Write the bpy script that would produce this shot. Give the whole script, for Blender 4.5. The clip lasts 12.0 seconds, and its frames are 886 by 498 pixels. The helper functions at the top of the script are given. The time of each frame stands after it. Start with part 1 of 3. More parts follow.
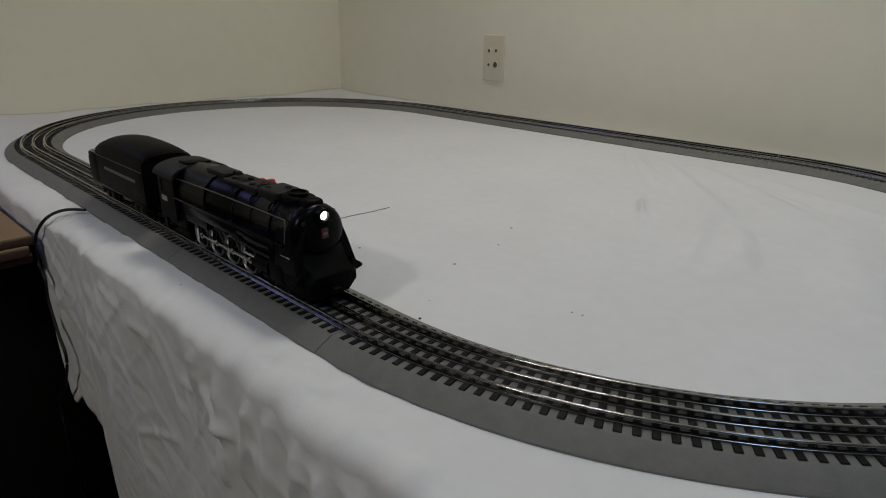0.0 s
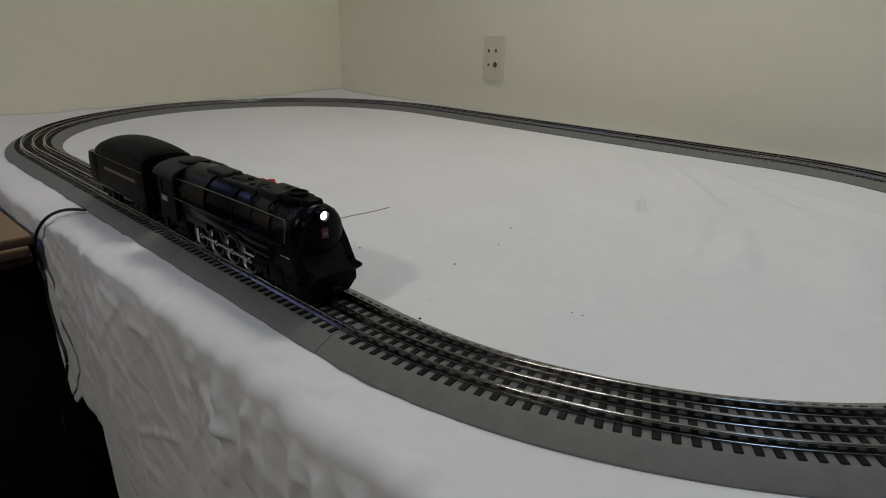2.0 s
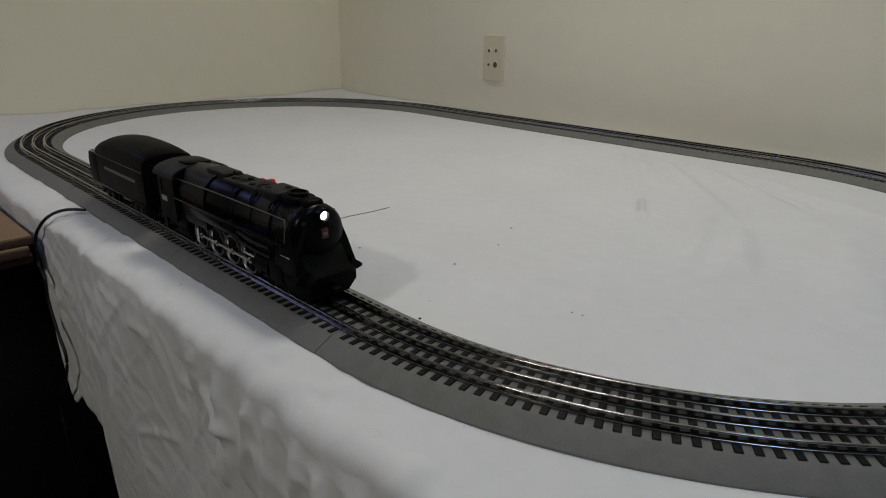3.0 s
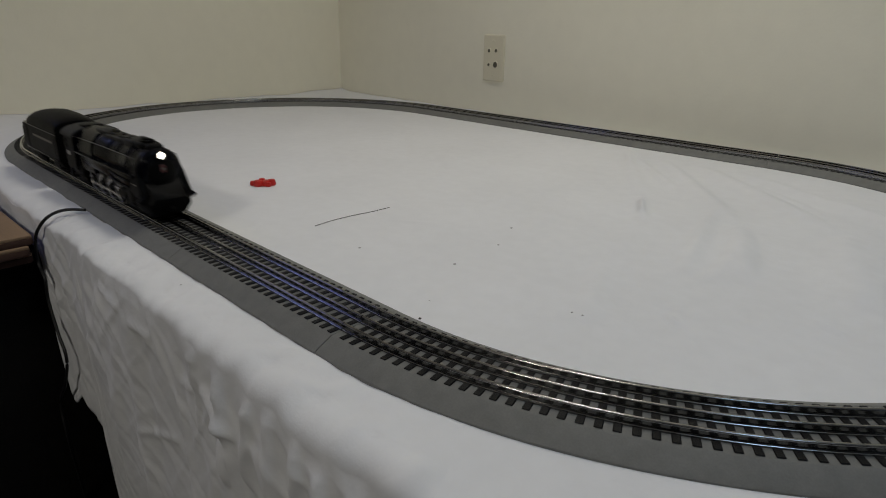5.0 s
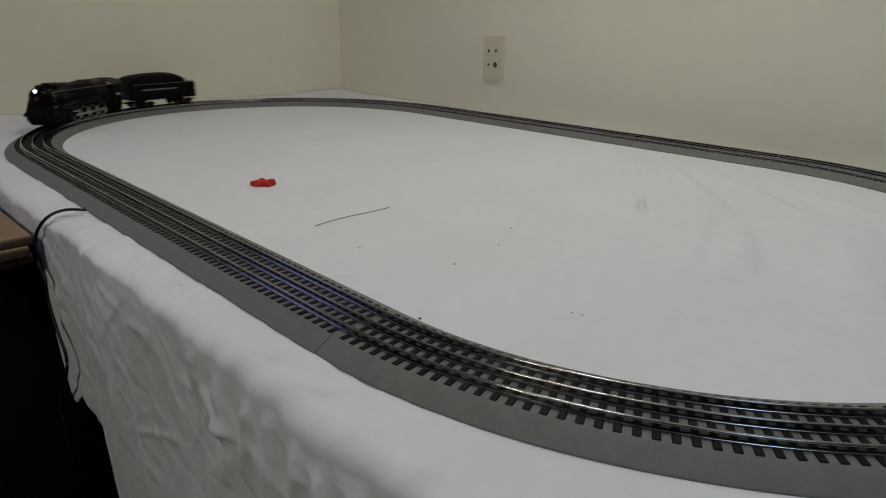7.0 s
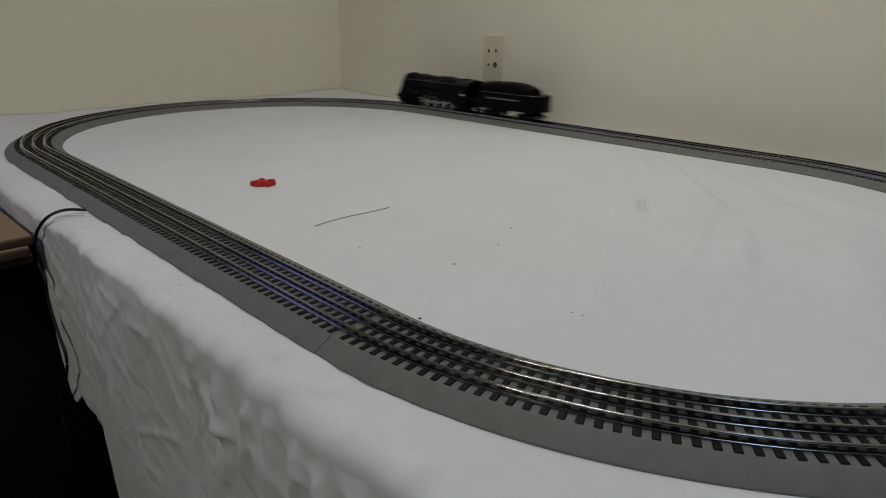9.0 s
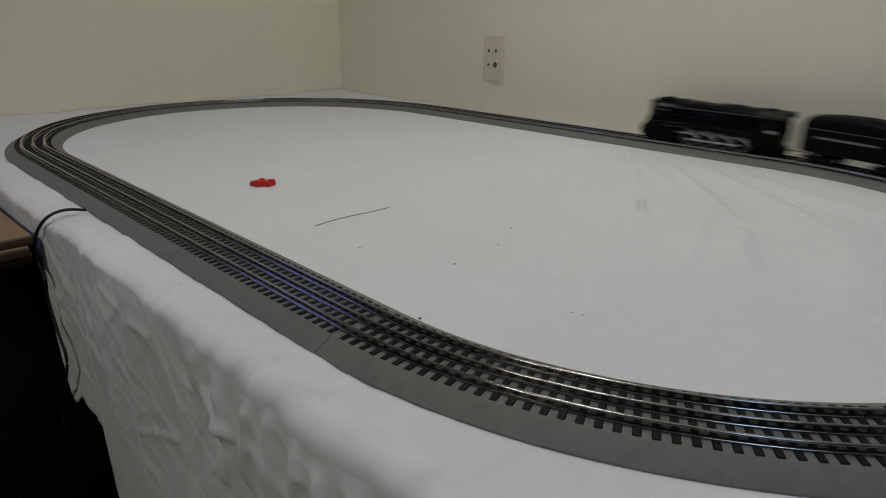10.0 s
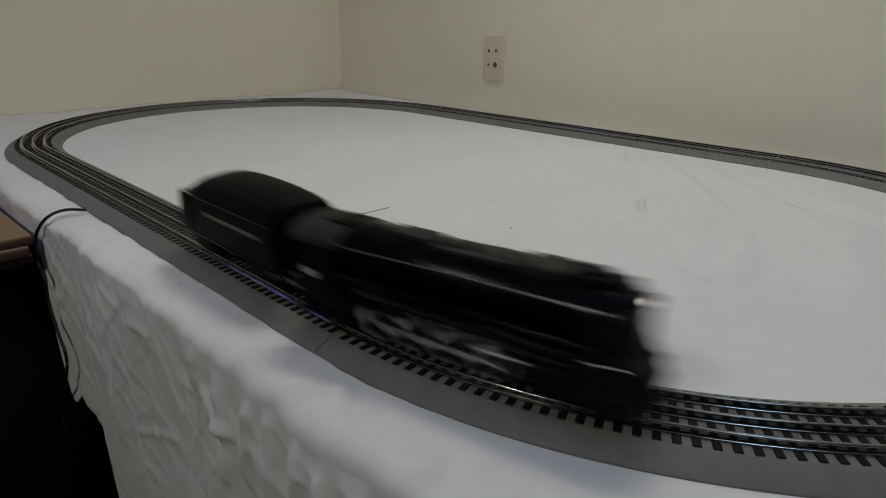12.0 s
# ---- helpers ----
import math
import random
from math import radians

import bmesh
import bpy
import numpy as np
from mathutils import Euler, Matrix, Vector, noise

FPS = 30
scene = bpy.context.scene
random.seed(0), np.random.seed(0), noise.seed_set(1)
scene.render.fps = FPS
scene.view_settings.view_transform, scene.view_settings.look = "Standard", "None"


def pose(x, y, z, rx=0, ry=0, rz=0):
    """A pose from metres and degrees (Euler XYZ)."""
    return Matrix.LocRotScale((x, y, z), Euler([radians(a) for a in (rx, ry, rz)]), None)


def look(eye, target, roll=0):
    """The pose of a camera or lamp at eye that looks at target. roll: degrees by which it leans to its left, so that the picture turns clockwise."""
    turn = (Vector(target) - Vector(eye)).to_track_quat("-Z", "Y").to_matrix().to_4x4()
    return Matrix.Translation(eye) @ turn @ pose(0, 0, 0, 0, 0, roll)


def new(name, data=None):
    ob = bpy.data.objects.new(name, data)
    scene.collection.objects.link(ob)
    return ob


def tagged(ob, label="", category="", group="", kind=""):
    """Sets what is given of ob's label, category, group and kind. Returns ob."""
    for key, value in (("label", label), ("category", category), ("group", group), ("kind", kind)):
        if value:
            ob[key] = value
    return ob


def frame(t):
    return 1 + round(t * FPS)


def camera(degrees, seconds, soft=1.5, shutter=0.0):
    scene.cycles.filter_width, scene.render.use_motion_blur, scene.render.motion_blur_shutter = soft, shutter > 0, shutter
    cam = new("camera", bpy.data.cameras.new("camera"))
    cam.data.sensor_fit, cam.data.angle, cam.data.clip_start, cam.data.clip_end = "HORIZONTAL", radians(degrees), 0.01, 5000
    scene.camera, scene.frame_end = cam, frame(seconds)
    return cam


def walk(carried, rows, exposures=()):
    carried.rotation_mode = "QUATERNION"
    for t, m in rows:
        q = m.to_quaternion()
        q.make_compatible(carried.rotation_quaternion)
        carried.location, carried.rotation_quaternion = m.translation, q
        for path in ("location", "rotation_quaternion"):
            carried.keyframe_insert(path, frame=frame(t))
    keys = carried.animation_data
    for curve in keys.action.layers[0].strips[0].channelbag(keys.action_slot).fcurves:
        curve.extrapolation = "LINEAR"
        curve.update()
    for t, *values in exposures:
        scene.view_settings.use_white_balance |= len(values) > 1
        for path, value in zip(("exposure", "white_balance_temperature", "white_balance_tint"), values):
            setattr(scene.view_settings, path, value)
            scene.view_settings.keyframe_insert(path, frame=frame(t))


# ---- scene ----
cam = camera(70.91, 12.0, soft=1.05, shutter=0.85)
walk(cam, [(0.0, look((1.19668, -0.26363, 0.22736), (0.5399, 0.40758, -0.11631), 0.883)),
           (12.0, look((1.19668, -0.26363, 0.22736), (0.5399, 0.40758, -0.11631), 0.883))],
     exposures=[(0.0, -0.07), (3.0, -0.02), (6.5, -0.02), (9.5, -0.10), (12.0, -0.10)])

# ---- the oval: O-gauge three-rail track, 36 inch circle ----
R = 0.4572          # curve radius
L = 0.854           # straight length
RAIL = 0.0158       # top of rail over the table
BED = 0.0097        # top of roadbed
GAUGE = 0.0175      # centre rail to outer rail
WALL_X, WALL_Y = -0.590, 1.0205
SKEW = 2.7          # degrees by which the north wall leans from the track
FLOOR_Z, CEIL_Z = -0.74, 1.40
EDGE_Y = -0.086     # near edge of the tabletop
X1, Y0 = 3.3, -1.75
LAMPS = [(0.66, 0.53, 4.5, (1.0, 0.955, 0.85)), (1.60, 0.15, 1.9, (0.46, 0.67, 1.0)), (0.95, -1.50, 9.4, (1.0, 0.955, 0.86))]   # place, watts, colour

# ---- world and lights ----
world = bpy.data.worlds.new("world")
scene.world = world
world.use_nodes = True
world.node_tree.nodes["Background"].inputs[0].default_value = (0.6, 0.75, 1.0, 1)
world.node_tree.nodes["Background"].inputs[1].default_value = 0.15


def area_lamp(name, m, sx, sy, power, colour):
    data = bpy.data.lights.new(name, "AREA")
    data.shape, data.size, data.size_y = "RECTANGLE", sx, sy
    data.energy, data.color = power, colour
    ob = new(name, data)
    ob.matrix_world = m
    return ob


for lamp_x, lamp_y, watts, tone in LAMPS:
    area_lamp("ceiling_lamp_light", look((lamp_x, lamp_y, CEIL_Z - 0.075), (lamp_x, lamp_y, 0)), 0.26, 0.26, watts, tone)
area_lamp("side_window_light", look((X1 - 0.01, 0.25, 0.70), (0.8, 0.25, 0.1)), 1.0, 0.9, 0.5, (0.74, 0.86, 1.0))
area_lamp("west_window_light", look((WALL_X + 0.01, -0.52, 0.98), (0.8, -0.1, 0.0)), 0.34, 0.34, 1.0, (0.34, 0.40, 1.0))


# ---- materials ----
def material(name, colour, rough=0.5, metal=0.0, vary=0.12, scale=20.0, bump=0.0, bump_scale=200.0, coat=0.0, spec=0.5, island=0.0, stretch=(1, 1, 1)):
    m = bpy.data.materials.new(name)
    m.use_nodes = True
    nt = m.node_tree
    b = nt.nodes["Principled BSDF"]
    b.inputs["Roughness"].default_value, b.inputs["Metallic"].default_value = rough, metal
    b.inputs["Coat Weight"].default_value, b.inputs["Specular IOR Level"].default_value = coat, spec
    tc = nt.nodes.new("ShaderNodeTexCoord")
    mp = nt.nodes.new("ShaderNodeMapping")
    mp.inputs["Scale"].default_value = stretch
    nt.links.new(tc.outputs["Object"], mp.inputs["Vector"])
    n1 = nt.nodes.new("ShaderNodeTexNoise")
    n1.inputs["Scale"].default_value, n1.inputs["Detail"].default_value = scale, 6
    n2 = nt.nodes.new("ShaderNodeTexNoise")
    n2.inputs["Scale"].default_value, n2.inputs["Detail"].default_value = scale * 9, 4
    for n in (n1, n2):
        nt.links.new(mp.outputs["Vector"], n.inputs["Vector"])
    mix = nt.nodes.new("ShaderNodeMath")
    mix.operation = "MULTIPLY_ADD"
    mix.inputs[1].default_value = 0.6
    nt.links.new(n1.outputs["Fac"], mix.inputs[0])
    half = nt.nodes.new("ShaderNodeMath")
    half.operation = "MULTIPLY"
    half.inputs[1].default_value = 0.4
    nt.links.new(n2.outputs["Fac"], half.inputs[0])
    nt.links.new(half.outputs[0], mix.inputs[2])
    ramp = nt.nodes.new("ShaderNodeValToRGB")
    lo, hi = [c * (1 - vary) for c in colour], [min(1, c * (1 + vary)) for c in colour]
    ramp.color_ramp.elements[0].position, ramp.color_ramp.elements[1].position = 0.3, 0.7
    ramp.color_ramp.elements[0].color, ramp.color_ramp.elements[1].color = (*lo, 1), (*hi, 1)
    nt.links.new(mix.outputs[0], ramp.inputs["Fac"])
    out = ramp.outputs["Color"]
    if island:
        info = nt.nodes.new("ShaderNodeObjectInfo")
        rng = nt.nodes.new("ShaderNodeMapRange")
        rng.inputs["To Min"].default_value, rng.inputs["To Max"].default_value = 1 - island, 1 + island
        nt.links.new(info.outputs["Random"], rng.inputs["Value"])
        sc = nt.nodes.new("ShaderNodeVectorMath")
        sc.operation = "SCALE"
        nt.links.new(out, sc.inputs[0])
        nt.links.new(rng.outputs["Result"], sc.inputs["Scale"])
        out = sc.outputs["Vector"]
    nt.links.new(out, b.inputs["Base Color"])
    rr = nt.nodes.new("ShaderNodeMapRange")
    rr.inputs["To Min"].default_value, rr.inputs["To Max"].default_value = max(0.03, rough - 0.08), min(1, rough + 0.08)
    nt.links.new(n1.outputs["Fac"], rr.inputs["Value"])
    nt.links.new(rr.outputs["Result"], b.inputs["Roughness"])
    if bump:
        n3 = nt.nodes.new("ShaderNodeTexNoise")
        n3.inputs["Scale"].default_value, n3.inputs["Detail"].default_value = bump_scale, 5
        nt.links.new(mp.outputs["Vector"], n3.inputs["Vector"])
        bm_ = nt.nodes.new("ShaderNodeBump")
        bm_.inputs["Strength"].default_value, bm_.inputs["Distance"].default_value = bump, 0.002
        nt.links.new(n3.outputs["Fac"], bm_.inputs["Height"])
        nt.links.new(bm_.outputs["Normal"], b.inputs["Normal"])
    return m


def glow(name, colour, strength):
    m = bpy.data.materials.new(name)
    m.use_nodes = True
    b = m.node_tree.nodes["Principled BSDF"]
    b.inputs["Base Color"].default_value = (*colour, 1)
    b.inputs["Emission Color"].default_value, b.inputs["Emission Strength"].default_value = (*colour, 1), strength
    return m


M_CLOTH = material("white_cloth", (0.775, 0.78, 0.80), 0.9, vary=0.04, scale=6, bump=0.22, bump_scale=110, spec=0.2)
M_WALL = material("cream_wall_paint", (0.85, 0.82, 0.69), 0.8, vary=0.03, scale=3, bump=0.15, bump_scale=160, spec=0.3)
# dark so that the unseen walls throw little light on cloth and train
M_DIM_WALL = material("dim_room_wall", (0.065, 0.063, 0.062), 0.6, vary=0.15, scale=5, stretch=(4, 4, 1))
M_CEIL = material("ceiling_paint", (0.75, 0.73, 0.68), 0.9, vary=0.03, scale=3)
# near-black: the shade under the table is put into this colour
M_SHADE_BLACK = material("shade_black", (0.008, 0.0075, 0.007), 0.95, vary=0.3, scale=30, bump=0.5, bump_scale=300, spec=0.1)
M_BED = material("grey_roadbed_plastic", (0.163, 0.164, 0.154), 0.62, vary=0.17, scale=90, bump=0.12, bump_scale=2600, island=0.03)
M_TIE = material("black_tie_plastic", (0.006, 0.006, 0.0065), 0.5, vary=0.3, scale=60, bump=0.2, bump_scale=500, spec=0.2, island=0.2, stretch=(1, 5, 1))
M_RAIL = material("nickel_rail", (0.27, 0.269, 0.268), 0.16, metal=1.0, vary=0.15, scale=30, bump=0.03, bump_scale=300)
M_BLACK = material("black_enamel", (0.0015, 0.0016, 0.0034), 0.25, vary=0.25, scale=40, bump=0.05, bump_scale=500, spec=0.11)
M_MATT = material("matt_black", (0.0017, 0.0017, 0.0018), 0.5, vary=0.3, scale=40, bump=0.15, bump_scale=400, spec=0.08)
M_GREYBLK = material("worn_dark_grey", (0.015, 0.015, 0.015), 0.55, spec=0.25, vary=0.2, scale=40, bump=0.15, bump_scale=400)
M_NICKEL = material("bright_nickel", (0.50, 0.49, 0.48), 0.25, metal=1.0, vary=0.1, scale=60)
M_STEEL = material("dull_steel", (0.20, 0.197, 0.194), 0.38, metal=1.0, vary=0.15, scale=60)
M_BRASS = material("dull_brass", (0.05, 0.045, 0.02), 0.45, metal=0.8, vary=0.15, scale=60)
M_LETTER = material("faded_cream_lettering", (0.16, 0.148, 0.128), 0.6, vary=0.15, scale=200)
M_WHITE = material("white_number_paint", (0.36, 0.355, 0.345), 0.5, vary=0.1, scale=100)
M_KEY = material("red_keystone_paint", (0.085, 0.014, 0.013), 0.45, vary=0.15, scale=100)
M_RED = material("red_plastic", (0.55, 0.02, 0.014), 0.4, vary=0.15, scale=60, bump=0.15, bump_scale=200)
M_PLATE = material("almond_plastic", (0.70, 0.66, 0.52), 0.4, vary=0.03, scale=20)
M_PORT = material("dark_port", (0.09, 0.082, 0.055), 0.5, vary=0.2, scale=100)
M_WIRE = material("black_wire", (0.004, 0.004, 0.0045), 0.55, vary=0.2, scale=60)
M_CARD = material("cardboard", (0.25, 0.165, 0.10), 0.85, vary=0.12, scale=12, bump=0.2, bump_scale=150, stretch=(1, 6, 1))
# the flaps' cardboard again, with the shade below them put into the colour
M_CARD_SHADED = material("cardboard_shaded", (0.045, 0.020, 0.013), 0.85, vary=0.2, scale=12, bump=0.3, bump_scale=150)
M_WOOD = material("table_wood", (0.03, 0.022, 0.016), 0.5, vary=0.2, scale=8, stretch=(1, 8, 1))
M_LINT = material("grey_lint", (0.42, 0.415, 0.41), 0.9, vary=0.2, scale=100)
M_LENS = glow("headlight_lens", (1.0, 0.93, 0.78), 7.0)
M_DIFFUSER = glow("lamp_diffuser", (1.0, 0.93, 0.8), 1.0)
M_DIFFUSER_COOL = glow("cool_lamp_diffuser", (0.85, 0.93, 1.0), 1.0)


# ---- mesh helpers ----
def finish(name, bm, mat, parent=None, label="", smooth=True, angle=40):
    me = bpy.data.meshes.new(name)
    bm.normal_update()
    bm.to_mesh(me)
    bm.free()
    me.materials.append(mat)
    if smooth:
        me.polygons.foreach_set("use_smooth", [True] * len(me.polygons))
        me.set_sharp_from_angle(angle=radians(angle))
    ob = new(name, me)
    if parent:
        ob.parent = parent
    if label:
        ob["label"] = label
    return ob


def part(name, bm, mat, parent, label=""):
    return finish(name, bm, mat, parent, label)


def mesh_part(name, me, parent, m, label=""):
    ob = new(name, me)
    ob.parent = parent
    ob.matrix_basis = m
    if label:
        ob["label"] = label
    return ob


def thing(name, label, category, group=""):
    return tagged(new(name), label, category, group)


def box(bm, x0, x1, y0, y1, z0, z1, bevel=0.0, seg=2):
    r = bmesh.ops.create_cube(bm, size=1.0)
    vs = r["verts"]
    for v in vs:
        v.co = Vector(((x0 + x1) / 2 + v.co.x * (x1 - x0), (y0 + y1) / 2 + v.co.y * (y1 - y0), (z0 + z1) / 2 + v.co.z * (z1 - z0)))
    if bevel:
        es = list({e for v in vs for e in v.link_edges})
        bmesh.ops.bevel(bm, geom=es, offset=bevel, segments=seg, profile=0.5, affect="EDGES")
    return bm


def boxed(*a, **k):
    return box(bmesh.new(), *a, **k)


def lathe(bm, profile, axis_m, n=24):
    """Turn (radius, height) pairs round the z axis of axis_m."""
    rings = []
    for r, h in profile:
        rings.append([bm.verts.new(axis_m @ Vector((r * math.cos(2 * math.pi * i / n), r * math.sin(2 * math.pi * i / n), h))) for i in range(n)] if r > 1e-6 else [bm.verts.new(axis_m @ Vector((0, 0, h)))])
    for a, b in zip(rings, rings[1:]):
        for i in range(n):
            j = (i + 1) % n
            if len(a) == 1 and len(b) == 1:
                continue
            if len(a) == 1:
                bm.faces.new((a[0], b[j], b[i]))
            elif len(b) == 1:
                bm.faces.new((a[i], a[j], b[0]))
            else:
                bm.faces.new((a[i], a[j], b[j], b[i]))
    bmesh.ops.recalc_face_normals(bm, faces=bm.faces)
    return bm


def disc_x(x, y, z):
    """Axis along +x."""
    return Matrix.Translation((x, y, z)) @ Matrix.Rotation(radians(90), 4, "Y")


def disc_y(x, y, z, sign=-1):
    """Axis along y."""
    return Matrix.Translation((x, y, z)) @ Matrix.Rotation(radians(90 if sign < 0 else -90), 4, "X")


def tube(bm, pts, r, n=8):
    pts = [Vector(q) for q in pts]
    rings = []
    up = Vector((0, 0, 1))
    for i, q in enumerate(pts):
        d = (pts[min(i + 1, len(pts) - 1)] - pts[max(i - 1, 0)]).normalized()
        a = d.cross(up if abs(d.z) < 0.9 else Vector((1, 0, 0))).normalized()
        b = d.cross(a)
        rings.append([bm.verts.new(q + r * (math.cos(2 * math.pi * k / n) * a + math.sin(2 * math.pi * k / n) * b)) for k in range(n)])
    for a, b in zip(rings, rings[1:]):
        for k in range(n):
            bm.faces.new((a[k], a[(k + 1) % n], b[(k + 1) % n], b[k]))
    bm.faces.new(rings[0][::-1])
    bm.faces.new(rings[-1])
    bmesh.ops.recalc_face_normals(bm, faces=bm.faces)
    return bm


def loft(bm, rings, cap=True):
    vs = [[bm.verts.new(q) for q in r] for r in rings]
    n = len(vs[0])
    for a, b in zip(vs, vs[1:]):
        for k in range(n):
            bm.faces.new((a[k], a[(k + 1) % n], b[(k + 1) % n], b[k]))
    if cap:
        bm.faces.new(vs[0][::-1])
        bm.faces.new(vs[-1])
    bmesh.ops.recalc_face_normals(bm, faces=bm.faces)
    return bm


def prism_y(bm, pts, y0, y1, bevel=0.0):
    """An x-z outline carried from y0 to y1."""
    loft(bm, [[(x, y0, z) for x, z in pts], [(x, y1, z) for x, z in pts]])
    if bevel:
        bmesh.ops.bevel(bm, geom=list(bm.edges), offset=bevel, segments=2, profile=0.5, affect="EDGES")
    return bm


def spline(pts, per=8):
    out = []
    q = [Vector(a) for a in pts]
    for i in range(len(q) - 1):
        a, b, c, d = q[max(i - 1, 0)], q[i], q[i + 1], q[min(i + 2, len(q) - 1)]
        for k in range(per):
            t = k / per
            out.append(0.5 * (2 * b + (c - a) * t + (2 * a - 5 * b + 4 * c - d) * t * t + (3 * b - a - 3 * c + d) * t ** 3))
    out.append(q[-1])
    return out


# ---- the room ----
def structure(name, bm, mat, label):
    return tagged(finish(name, bm, mat, None, "", smooth=False), label, name.rstrip("_0123456789").split("_")[0], "", "structure")


# the floor's darkness is in its colour, standing for shade under the table
structure("floor", boxed(WALL_X - 0.1, X1 + 0.1, Y0 - 0.1, WALL_Y + 0.2, FLOOR_Z - 0.1, FLOOR_Z), M_SHADE_BLACK, "carpeted floor with the shade under the table in its near-black colour")
structure("ceiling", boxed(WALL_X - 0.1, X1 + 0.1, Y0 - 0.1, WALL_Y + 0.2, CEIL_Z, CEIL_Z + 0.1), M_CEIL, "plain off-white painted ceiling")
bm = bmesh.new()
box(bm, WALL_X - 0.1, WALL_X, Y0 - 0.1, -0.80, FLOOR_Z, CEIL_Z)
box(bm, WALL_X - 0.1, WALL_X, -0.24, WALL_Y + 0.1, FLOOR_Z, CEIL_Z)
box(bm, WALL_X - 0.1, WALL_X, -0.80, -0.24, FLOOR_Z, 0.70)
box(bm, WALL_X - 0.1, WALL_X, -0.80, -0.24, 1.26, CEIL_Z)
structure("wall_west", bm, M_WALL, "plain cream painted wall meeting the corner")
bm = boxed(WALL_X - 0.12 - 0.115, X1 + 0.1 - 0.115, 0, 0.1, FLOOR_Z, CEIL_Z)
bm.transform(Matrix.Translation((0.115, WALL_Y, 0)) @ Matrix.Rotation(radians(-SKEW), 4, "Z"))
structure("wall_north", bm, M_WALL, "plain cream painted wall behind the track")
# unseen wall; the dimness of the room is put into its colour
bm = bmesh.new()
box(bm, X1, X1 + 0.1, Y0 - 0.1, -0.30, FLOOR_Z, CEIL_Z)
box(bm, X1, X1 + 0.1, 0.80, WALL_Y, FLOOR_Z, CEIL_Z)
box(bm, X1, X1 + 0.1, -0.30, 0.80, FLOOR_Z, 0.25)
box(bm, X1, X1 + 0.1, -0.30, 0.80, 1.25, CEIL_Z)
structure("wall_east", bm, M_DIM_WALL, "unseen plain wall with a window opening, the room's dimness in its colour")
# unseen as well, coloured dark to stand for the dim room
structure("wall_south", boxed(WALL_X, X1, Y0 - 0.1, Y0, FLOOR_Z, CEIL_Z), M_DIM_WALL, "unseen plain wall behind the viewer, the room's dimness in its colour")


def ceiling_lamp(x, y, warm):
    lamp = thing("ceiling_lamp", "round ceiling lamp with warm glowing diffuser" if warm else "round ceiling lamp with cool glowing diffuser", "lamp", "ceiling lamps")
    lamp.location = (x, y, CEIL_Z)
    part("base", lathe(bmesh.new(), [(0, 0), (0.24, 0), (0.25, -0.02), (0.24, -0.03), (0, -0.03)], Matrix(), 40), M_CEIL, lamp)
    part("diffuser", lathe(bmesh.new(), [(0.22, -0.031), (0.215, -0.05), (0.16, -0.066), (0, -0.07)], Matrix(), 40), M_DIFFUSER if warm else M_DIFFUSER_COOL, lamp, "glowing diffuser")


for k, row in enumerate(LAMPS):
    ceiling_lamp(row[0], row[1], k != 1)


# ---- wall plate ----
def wall_plate(x, z):
    w, h = 0.0705, 0.115
    ob = thing("wall_plate", "almond plastic wall plate with four round sockets", "wall plate")
    ob.matrix_basis = pose(x, WALL_Y, z, 0, 0, -SKEW)
    bm = bmesh.new()
    pts = []
    for sx, sz, a0 in ((1, 1, 0), (-1, 1, 90), (-1, -1, 180), (1, -1, 270)):
        for k in range(5):
            a = radians(a0 + k * 22.5)
            pts.append((sx * (w / 2 - 0.004), sz * (h / 2 - 0.004), math.cos(a) * 0.004, math.sin(a) * 0.004))
    rings = [[(px + dx * f, y, pz + dz * f) for px, pz, dx, dz in pts] for y, f in ((0, 1), (-0.003, 1), (-0.0050, 0.7), (-0.0058, 0.25))]
    loft(bm, rings)
    finish("plate", bm, M_PLATE, ob, smooth=False)
    for dx, dz, r in ((-0.0135, 0.018, 0.0043), (0.0105, 0.0185, 0.0043), (-0.0135, -0.0165, 0.0038), (0.0095, -0.016, 0.0070)):
        bm = lathe(bmesh.new(), [(r * 1.35, 0), (r * 1.35, 0.0022), (r * 1.05, 0.0026), (r, 0.0024)], disc_y(dx, -0.005, dz), 24)
        collar = part("collar", bm, M_PLATE, ob)
        bm = lathe(bmesh.new(), [(r, 0.0012), (r, 0.0023), (r * 0.4, 0.0023), (r * 0.34, 0.003), (0, 0.003)], disc_y(dx, -0.005, dz), 20)
        part("socket", bm, M_PORT, collar, "dark round socket")
    for dz in (0.042, -0.042):
        bm = lathe(bmesh.new(), [(0.0032, 0), (0.003, 0.0012), (0.0015, 0.0018), (0, 0.0019)], disc_y(0, -0.0052, dz), 16)
        part("screw", bm, M_PLATE, ob)


wall_plate(0.0798 + 0.0352, 0.1978 - 0.0575)


# ---- table and cloth ----
table = thing("table", "wooden table hidden under a white cloth", "table")
part("tabletop", boxed(WALL_X + 0.01, 1.80, EDGE_Y + 0.006, 0.925, -0.035, -0.006, 0.004), M_WOOD, table)
for lx in (WALL_X + 0.06, 1.74):
    for ly in (EDGE_Y + 0.35, 0.88):
        part("leg", boxed(lx - 0.025, lx + 0.025, ly - 0.025, ly + 0.025, FLOOR_Z, -0.035, 0.003), M_WOOD, table)


def wall_at(x):
    """The face of the north wall, which stands a little askew to the track."""
    return WALL_Y - math.tan(radians(SKEW)) * (x - 0.115)


def nz(x, y, z=0.0):
    return noise.noise(Vector((x, y, z)))


